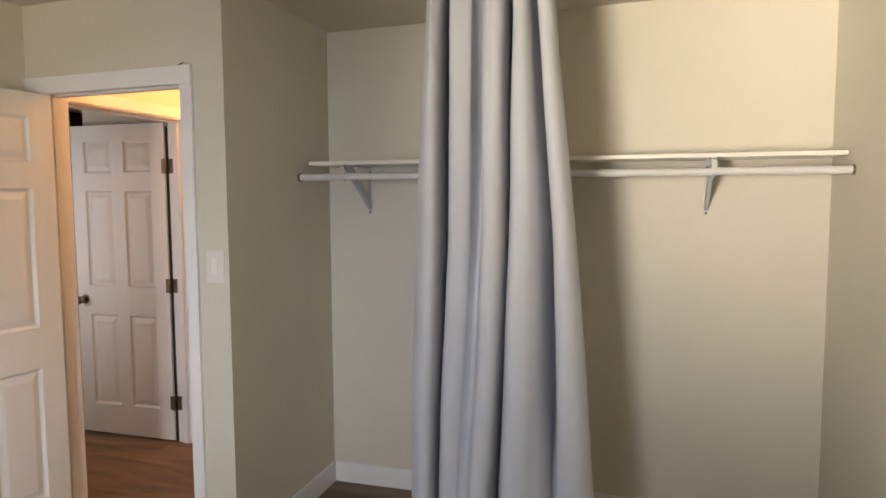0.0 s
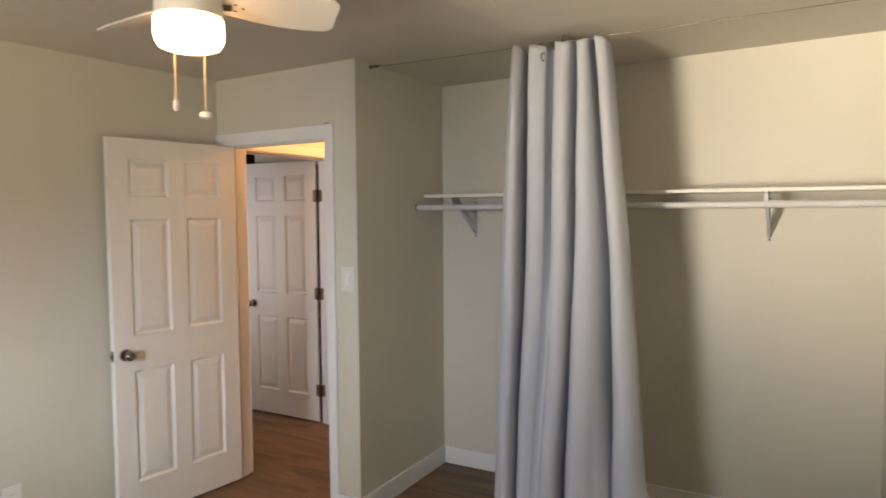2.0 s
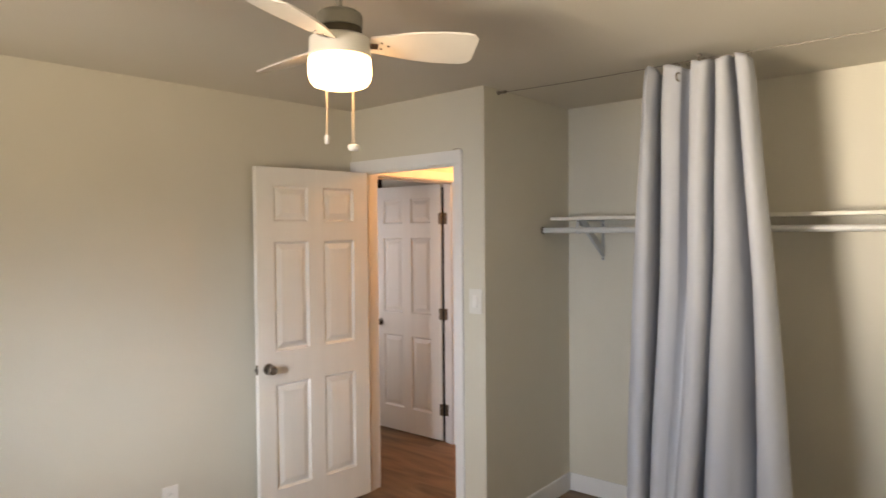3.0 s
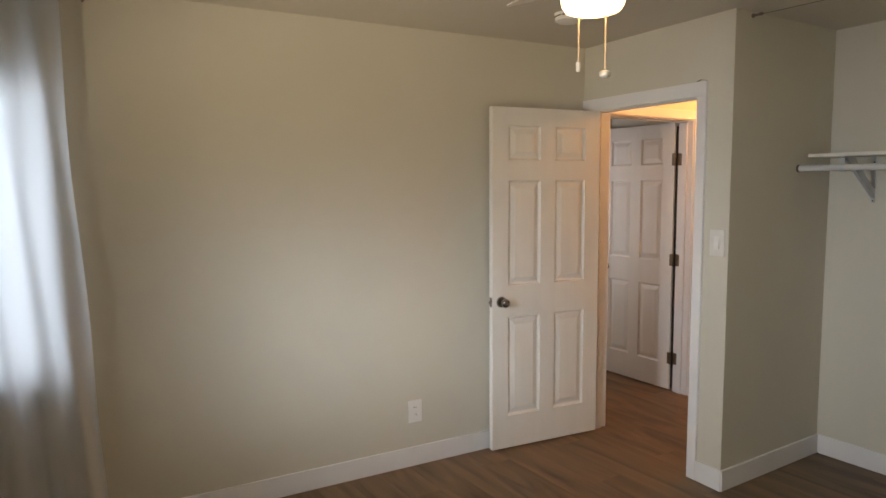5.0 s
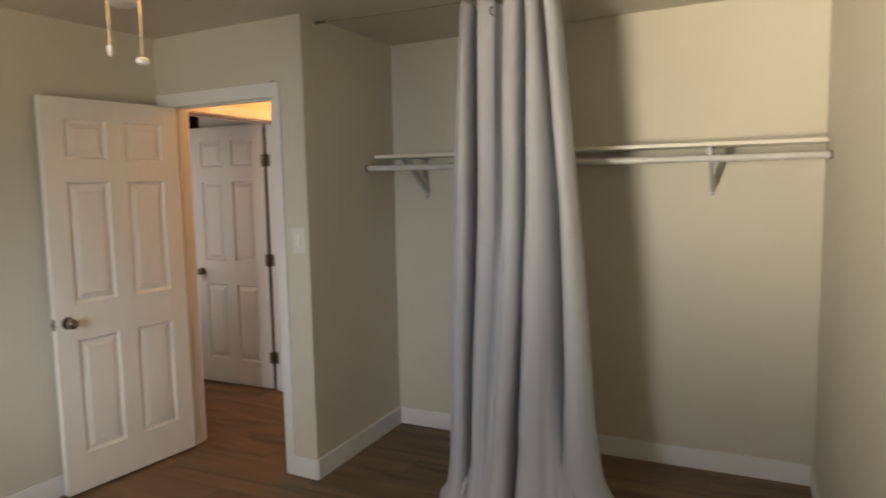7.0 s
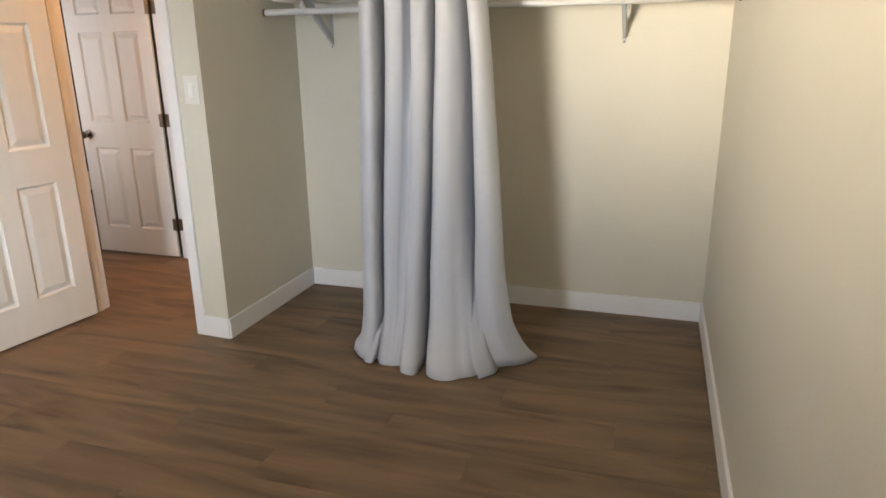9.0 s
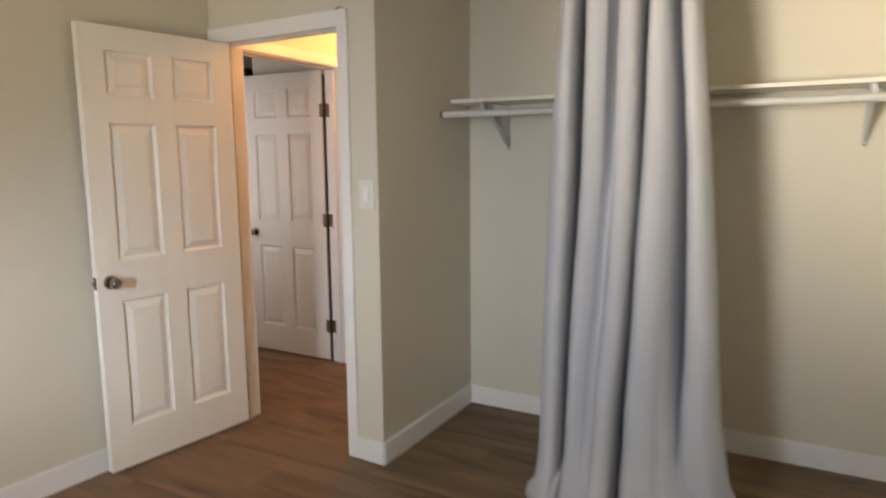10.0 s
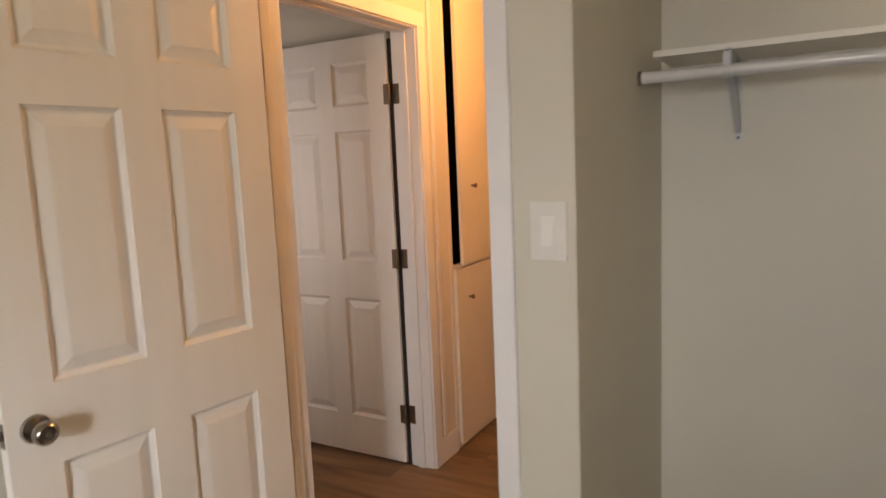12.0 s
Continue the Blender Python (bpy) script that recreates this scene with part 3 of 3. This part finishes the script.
def spline(points, n):
    """A smooth line through points of any size, n places along it."""
    p = [Vector((*q, 0)) if len(q) == 2 else Vector(q) for q in points]
    out = []
    for k in range(n):
        u = k / (n - 1) * (len(p) - 1)
        i = min(int(u), len(p) - 2)
        f = u - i
        a, b, c, d = p[max(i - 1, 0)], p[i], p[i + 1], p[min(i + 2, len(p) - 1)]
        out.append(0.5 * ((2 * b) + (c - a) * f + (2 * a - 5 * b + 4 * c - d) * f * f + (3 * b - a - 3 * c + d) * f ** 3))
    return out


def steps_between(rows, z):
    for (z0, *a), (z1, *b) in zip(rows, rows[1:]):
        if z0 <= z <= z1:
            f = (z - z0) / (z1 - z0)
            return [p + (q - p) * f for p, q in zip(a, b)]
    return list(rows[-1][1:]) if z > rows[-1][0] else list(rows[0][1:])


# height: left edge, right edge, depth of folds, middle line's y
HANG = [(0.0, 0.738, 1.61, 1.0, 0.05), (0.06, 0.746, 1.57, 1.0, 0.06), (0.2, 0.750, 1.505, 1.0, 0.095), (0.45, 0.752, 1.462, 1.0, 0.115), (0.95, 0.762, 1.425, 1.0, 0.13), (1.46, 0.780, 1.380, 1.0, 0.135), (1.82, 0.797, 1.345, 0.95, 0.135), (2.30, 0.832, 1.302, 0.95, 0.135), (2.405, 0.842, 1.288, 0.85, 0.135)]


def hung_cloth(nu, nz):
    line = spline(FOLDS, nu)
    bm = bmesh.new()
    grid = []
    for j in range(nz):
        z = 2.40 * (j / (nz - 1)) ** 0.85
        x0, x1, deep, mid = steps_between(HANG, z)
        row = []
        for i, q in enumerate(line):
            u = i / (nu - 1)
            # the folds wander a little on their way down
            sway = 0.012 * math.sin(3.1 * z + 9 * u) * (1 - u) * u * 4
            x = x0 + (x1 - x0) * moved(q.x + sway * 0.6, z)
            fold = q.y
            low = min(1.0, max(0.0, (0.85 - z) / 0.75))
            if 0.74 < q.x < 0.95:
                # the lower skirt spreads and loses this valley
                fold += (-0.052 - fold) * low * min(1.0, 1.6 * math.sin(math.pi * (q.x - 0.74) / 0.21))
            if 0.10 < q.x < 0.21 and fold > -0.03:
                # the first slot closes where the cloth bunches above the floor
                fold += (-0.035 - fold) * 0.8 * min(1.0, max(0.0, (0.24 - z) / 0.10))
            if 0.345 < q.x < 0.44 and z > 1.15:
                # this recess opens towards the hooks
                fold += 0.075 * min(1.0, (z - 1.15) / 0.7) * math.sin(math.pi * (q.x - 0.345) / 0.095)
            if 0.30 < q.x < 0.46:
                fold += (-0.058 - fold) * 0.8 * low * math.sin(math.pi * (q.x - 0.30) / 0.16)
            y = mid + fold * deep
            crease = noise.noise(Vector((u * 9, z * 1.3, 3.0))) * 0.010 + noise.noise(Vector((u * 22 + z * 1.5, z * 5.0, 7.0))) * 0.0016
            y += crease * (0.5 + 0.5 * min(1, (2.4 - z)))
            x += noise.noise(Vector((u * 8, z * 2.2, 11.0))) * 0.004
            if u < 0.05:
                # the free edge turns back towards the wall
                back = (1 - u / 0.05) * min(1.0, max(0.0, (z - 0.5) / 1.5))
                x -= 0.045 * back
                y += 0.08 * back
            # pleats gathered by the hooks, dying out below
            gather = math.exp(-(2.4 - z) / 0.28)
            y += 0.012 * gather * math.sin(2 * math.pi * 8.5 * u + 1.1)
            x += 0.005 * gather * math.sin(2 * math.pi * 17 * u)
            zz = z + 0.012
            if z > 2.2:
                # the top edge drops between the hooks
                zz -= (z - 2.2) / 0.2 * (0.008 + 0.010 * math.sin(2 * math.pi * 8.5 * u - 0.5))
            if z < 0.3:
                # the hem breaks on the floor: it swells towards the room in the middle and trails back at its free corner
                f = 1 - z / 0.3
                y -= 0.09 * f * f * max(0.0, math.sin(math.pi * min(1, q.x * 1.15)))
                y -= 0.075 * f * f * math.exp(-((q.x - 0.72) / 0.13) ** 2)
                y += 0.16 * f * f * max(0.0, q.x - 0.80) / 0.20
                if q.y > 0.03:
                    y -= (q.y - 0.03) * 0.5 * f
                if u < 0.10:
                    # a small roll at the near corner
                    curl = math.exp(-((z - 0.025) / 0.035) ** 2) * (1 - u / 0.10)
                    x -= 0.055 * curl
                    y -= 0.035 * curl
                zz = z + 0.004 + 0.02 * f ** 4 * (0.5 + 0.5 * math.sin(u * 31)) * (1 - q.x)
            row.append(bm.verts.new((x, y, max(zz, 0.006))))
        grid.append(row)
    for a, b in zip(grid, grid[1:]):
        for k in range(nu - 1):
            bm.faces.new((a[k], a[k + 1], b[k + 1], b[k]))
    return bm


closet_curtain = thing("closet_curtain", pose(0, 0, 0), "heavy pale grey curtain bunched on a cable, hem on the floor", "curtain")
cloth = part("cloth", hung_cloth(500, 100), CURTAIN, closet_curtain, "", True)
thick = cloth.modifiers.new("thick", "SOLIDIFY")
thick.thickness, thick.offset = 0.003, 0
line = spline(FOLDS, 200)
for u in (0.03, 0.17, 0.29, 0.40, 0.56, 0.63, 0.76, 0.86, 0.97):
    x = 0.845 + (1.292 - 0.845) * u
    z = 2.421 + cable_z(x)
    hk = part("hook", ring(0.011, 0.0012, pose(x, CY, z - 0.008, 90, 0, 70), 16, 5), NICKEL, closet_curtain, "small metal ring hook", True)
for u, y in ((0.33, 0.098), (0.60, 0.115), (0.81, 0.125)):
    x = 0.845 + (1.292 - 0.845) * u
    part("eyelet", ring(0.018, 0.003, pose(x, y, 2.352, 90, 0, 78), 20, 6), BRONZE, closet_curtain, "dark metal eyelet", True)

# ---- ceiling fan ----
fan = thing("ceiling_fan", pose(0.51, -1.475, 0), "small three-bladed ceiling fan with a lit opal glass", "ceiling fan")
part("canopy", lathe([(0.0, 2.441), (0.062, 2.441), (0.064, 2.432), (0.056, 2.412), (0.030, 2.402), (0, 2.402)], 36), MOTOR, fan, "brushed nickel ceiling cup", True)
part("downrod", lathe([(0.0, 2.405), (0.0095, 2.405), (0.0095, 2.345), (0, 2.345)], 16), MOTOR, fan, "", True)
motor = part("motor_housing", lathe([(0.0, 2.356), (0.020, 2.356), (0.024, 2.352), (0.058, 2.348), (0.068, 2.340), (0.071, 2.328), (0.071, 2.302), (0.066, 2.297), (0, 2.297)], 40), MOTOR, fan, "brushed nickel motor housing", True)
for z in (2.334, 2.308):
    part("bead", ring(0.0705, 0.0012, pose(0, 0, z), 40, 6), MOTOR, motor, "", True)
part("motor_ring", lathe([(0.0, 2.298), (0.069, 2.298), (0.069, 2.272), (0, 2.272)], 40), MOTORDARK, fan, "dark ring between motor and blades", True)
part("light_kit", lathe([(0.0, 2.272), (0.082, 2.272), (0.092, 2.265), (0.095, 2.210), (0.090, 2.206), (0, 2.206)], 40), FANWHITE, fan, "white light fitter", True)
part("glass_shade", lathe([(0.0, 2.208), (0.089, 2.208), (0.0955, 2.203), (0.097, 2.160), (0.093, 2.140), (0.083, 2.125), (0.063, 2.118), (0, 2.116)], 48), OPAL, fan, "lit opal glass drum", True)


def blade(angle):
    bm = bmesh.new()
    n = 22
    rows = []
    for k in range(n + 1):
        u = k / n
        x = 0.092 + 0.335 * u
        half = 0.036 + 0.046 * math.sin(min(1.0, u * 1.35) * math.pi / 2) - 0.010 * max(0.0, u - 0.74)
        if u > 0.9:
            half *= math.sqrt(max(0.0, 1 - ((u - 0.9) / 0.11) ** 2)) * 0.5 + 0.5
        rows.append((x, half))
    top, low = [], []
    for x, half in rows:
        for store, dz in ((top, 0.003), (low, -0.003)):
            store.append([bm.verts.new((x, y, 2.254 + dz - y * math.tan(radians(16.5)))) for y in (-half, -half * 0.4, half * 0.4, half)])
    for store in (top, low):
        for a, b in zip(store, store[1:]):
            for q in range(3):
                bm.faces.new((a[q], a[q + 1], b[q + 1], b[q]))
    for k in range(n):
        for q in (0, 3):
            bm.faces.new((top[k][q], top[k + 1][q], low[k + 1][q], low[k][q]))
    for k in (0, n):
        for q in range(3):
            bm.faces.new((top[k][q], top[k][q + 1], low[k][q + 1], low[k][q]))
    bm.transform(Matrix.Rotation(angle, 4, "Z"))
    b = part("blade", bm, FANWHITE, fan, "white tapered blade")
    ir = box((0.060, -0.014, -0.0075), (0.118, 0.014, -0.004), 0.001)
    tilt = Matrix.Rotation(angle, 4, "Z") @ pose(0, 0, 2.254, -16.5)
    ir.transform(tilt)
    iron = part("blade_iron", ir, NICKEL, b)
    for x, y in ((0.128, -0.016), (0.128, 0.016), (0.150, 0.0)):
        part("screw", lathe([(0, -0.0056), (0.0034, -0.005), (0.004, -0.003), (0, -0.003)], 12, tilt @ Matrix.Translation((x, y, 0))), NICKEL, b, "", True)
    out = Matrix.Rotation(angle, 4, "Z") @ pose(0.094, 0, 2.255, 0, 90)
    part("screw", lathe([(0, 0), (0.006, 0), (0.006, 0.004), (0.003, 0.007), (0, 0.007)], 12, out @ Matrix.Rotation(0.5, 4, "Z")), NICKEL, iron, "", True)


for deg in (2, 122, 242):
    r, a = Vector((0.663, 0.749)), Vector((-0.749, 0.663))
    d = r * math.cos(radians(deg)) + a * math.sin(radians(deg))
    blade(math.atan2(d.y, d.x))


def pull_chain(dx, dy, z1, oval):
    bm = None
    z = 2.110
    c = lathe([(0, 2.12), (0.0025, 2.12), (0.0025, 2.108), (0, 2.108)], 8, Matrix.Translation((dx, dy, 0)))
    while z > z1 + 0.018:
        c = lathe([(0, z), (0.0022, z - 0.001), (0.0034, z - 0.0032), (0.0022, z - 0.0054), (0.0012, z - 0.0064)], 8, Matrix.Translation((dx, dy, 0)), c)
        z -= 0.0064
    ch = part("pull_chain", c, CORD, fan, "beaded pull chain", True)
    if oval:
        prof = [(0.0, 0.012), (0.008, 0.011), (0.016, 0.007), (0.0185, 0.0), (0.016, -0.007), (0.008, -0.011), (0, -0.012)]
    else:
        prof = [(0.0, 0.014), (0.007, 0.013), (0.008, 0.008), (0.0065, -0.012), (0.004, -0.015), (0, -0.015)]
    part("pull", lathe(prof, 20, Matrix.Translation((dx, dy, z1))), PLASTIC, ch, "cream pull", True)


pull_chain(-0.029, -0.030, 1.960, False)
pull_chain(0.025, 0.030, 1.935, True)

# smoke alarm on the ceiling
alarm = thing("smoke_alarm", pose(-0.5, -0.63, H), "round white smoke alarm on the ceiling", "smoke alarm")
part("base", lathe([(0, 0), (0.068, 0), (0.068, -0.012), (0, -0.012)], 36), PLASTIC, alarm, "", True)
part("cover", lathe([(0, -0.012), (0.062, -0.012), (0.062, -0.018), (0.066, -0.020), (0.064, -0.036), (0.045, -0.046), (0, -0.048)], 36), PLASTIC, alarm, "", True)
for k in range(12):
    a = 2 * math.pi * k / 12
    bm = box((0.058, -0.011, -0.0185), (0.0665, 0.011, -0.0145))
    bm.transform(Matrix.Rotation(a, 4, "Z"))
    part("vent", bm, DARK, alarm)

# ---- cupboard in the hall ----
cup = thing("hall_cupboard", pose(HX, 1.40, 0), "cream built-in hall cupboard with two plain doors, the upper one ajar", "cupboard")
part("face_frame", box((-0.02, 0.0, 0), (0.002, 0.03, H), 0.001), CABW, cup)
part("face_frame", box((-0.02, 0.51, 0), (0.002, 0.55, H), 0.001), CABW, cup)
part("rail", box((-0.02, 0.04, 0.0), (0.002, 0.51, 0.03), 0.001), CABW, cup)
part("rail", box((-0.02, 0.04, 0.885), (0.002, 0.51, 0.945), 0.001), CABW, cup)
# near-black sheets put the shade of the cupboard's inside into the colour
part("shade_back", box((-0.385, 0.005, 0.001), (-0.375, 0.545, H - 0.002)), DARK, cup, "near-black sheet standing in for the shade inside the cupboard")
part("shade_side", box((-0.37, 0.532, 0.001), (-0.021, 0.548, H - 0.002)), DARK, cup)
part("shade_side", box((-0.37, 0.002, 0.001), (-0.021, 0.012, H - 0.002)), DARK, cup)
low = part("door", box((0.003, 0.028, 0.025), (0.021, 0.53, 0.925), 0.002), CABW, cup)
bm = box((0.0, -0.458, 0.945), (0.018, 0.0, 2.40), 0.002)
bm.transform(pose(0.004, 0.53, 0, 0, 0, 2.2))
up = part("door", bm, CABW, cup, "upper cupboard door standing ajar")
for parent, x, y, z in ((low, 0.021, 0.157, 0.768), (up, 0.040, 0.19, 1.333)):
    part("knob", lathe([(0, 0), (0.006, 0), (0.005, 0.012), (0.011, 0.018), (0.0125, 0.024), (0.009, 0.029), (0, 0.030)], 16, pose(x, y, z, 0, 90)), BRONZE, parent, "small brass-brown knob", True)
# moulding strip between the door casing and the cupboard
casing("hall_strip", (HX, 1.27, 0.13), (HX + 0.008, 1.30, 2.40), None, "painted panel moulding")
casing("hall_plinth", (HX, 1.232, 0), (HX + 0.012, 1.40, 0.12), None, "painted plinth block")

# a bent strip of metal left on top of the door casing
clip = thing("metal_strip", LEAN @ pose(-0.185, -0.008, 2.117, 0, 0, 8), "small bent dark metal strip lying on the door casing", "metal strip")
bm = bmesh.new()
rows = []
for k in range(9):
    u = k / 8
    rows.append([bm.verts.new((-0.026 + 0.052 * u, yy, 0.0006 + dz + 0.009 * math.sin(math.pi * u) ** 1.5)) for yy in (-0.005, 0.005) for dz in (0, 0.0012)])
for a, b in zip(rows, rows[1:]):
    for i, j in ((0, 1), (1, 3), (3, 2), (2, 0)):
        bm.faces.new((a[i], a[j], b[j], b[i]))
for r in (rows[0], rows[-1]):
    bm.faces.new((r[0], r[1], r[3], r[2]))
part("strip", bm, BRONZE, clip, "", True)

# added dark cloth and rod, standing in for the dark depth across the hall
far_dark = thing("dark_backdrop", pose(-3.92, 0, 0), "added dark cloth standing in for the unlit depth of the room across the hall", "curtain")
bm = bmesh.new()
rows = []
for zz in (0.25, 1.3, 2.425):
    rows.append([bm.verts.new((0.05 + 0.022 * math.sin(k * 1.3), 2.50 + 0.68 * k / 29, zz)) for k in range(30)])
for a, b in zip(rows, rows[1:]):
    for k in range(29):
        bm.faces.new((a[k], a[k + 1], b[k + 1], b[k]))
fc = part("cloth", bm, FARDARK, far_dark, "", True)
fc.modifiers.new("thick", "SOLIDIFY").thickness = 0.004
part("curtain_rod", rod_between((0.05, 2.40, 2.43), (0.05, 3.2, 2.43), 0.01, 12), BRONZE, far_dark, "", True)

# ---- window curtain on the side wall ----


def window_curtain():
    ob = thing("window_curtain", LEAN @ pose(XL, 0, 0), "white translucent curtain hanging at the side window", "curtain")
    bm = bmesh.new()
    grid = []
    nu, nz = 260, 40
    for j in range(nz):
        z = 0.03 + 2.37 * j / (nz - 1)
        f = 1 - j / (nz - 1)
        row = []
        for i in range(nu):
            u = i / (nu - 1)
            y = -4.08 + (1.205 + 0.095 * f ** 1.4) * u + 0.006 * math.sin(5 * z + 40 * u)
            x = 0.085 + (0.014 + 0.012 * f) * math.sin(u * 2 * math.pi * 9.3 + 0.3 * z) + 0.012 * noise.noise(Vector((u * 16, z * 1.5, 1)))
            row.append(bm.verts.new((x, y, z)))
        grid.append(row)
    for a, b in zip(grid, grid[1:]):
        for k in range(nu - 1):
            bm.faces.new((a[k], a[k + 1], b[k + 1], b[k]))
    part("cloth", bm, SHEER, ob, "", True)
    part("curtain_rod", rod_between((0.085, -4.25, 2.39), (0.085, -2.76, 2.39), 0.008, 14), WIRE, ob, "", True)
    for y in (-4.15, -2.78):
        part("rod_bracket", rod_between((0.0, y, 2.39), (0.085, y, 2.39), 0.006, 10), WIRE, ob, "", True)
    return ob


window_curtain()

# ---- floor planks ----
floor_ob = bpy.data.objects["floor"]
PW, PL = 0.182, 1.22
plank_mesh = {}


def plank_data(length):
    key = round(length, 3)
    if key not in plank_mesh:
        bm = bmesh.new()
        w, c = PW - 0.0002, 0.0004
        base = [bm.verts.new(p) for p in ((0, 0, -0.0075), (length - 0.0002, 0, -0.0075), (length - 0.0002, w, -0.0075), (0, w, -0.0075))]
        rim = [bm.verts.new((v.co.x, v.co.y, -0.001)) for v in base]
        top = [bm.verts.new((x, y, 0)) for x, y in ((c, c), (length - 0.0002 - c, c), (length - 0.0002 - c, w - c), (c, w - c))]
        for a, b in ((base, rim), (rim, top)):
            for k in range(4):
                bm.faces.new((a[k], a[(k + 1) % 4], b[(k + 1) % 4], b[k]))
        bm.faces.new(top)
        me = bpy.data.meshes.new("plank")
        bmesh.ops.recalc_face_normals(bm, faces=bm.faces)
        bm.to_mesh(me)
        bm.free()
        me.materials.append(PLANK)
        plank_mesh[key] = me
    return plank_mesh[key]


rng = random.Random(5)
y = YB
row = 0
while y < 3.2:
    west = -1.45 if y < 0.1 else (-1.30 if y < 0.2 else -3.9)
    east = XR if y < YC else -0.11
    x = west - (0.17 + 0.41 * (row % 3)) - rng.uniform(0, 0.12)
    while x < east:
        a, b = max(x, west), min(x + PL, east)
        if b - a > 0.03:
            ob = new("plank", plank_data(b - a))
            ob.location = (a, y, 0)
            ob.parent = floor_ob
        x += PL
    y += PW
    row += 1
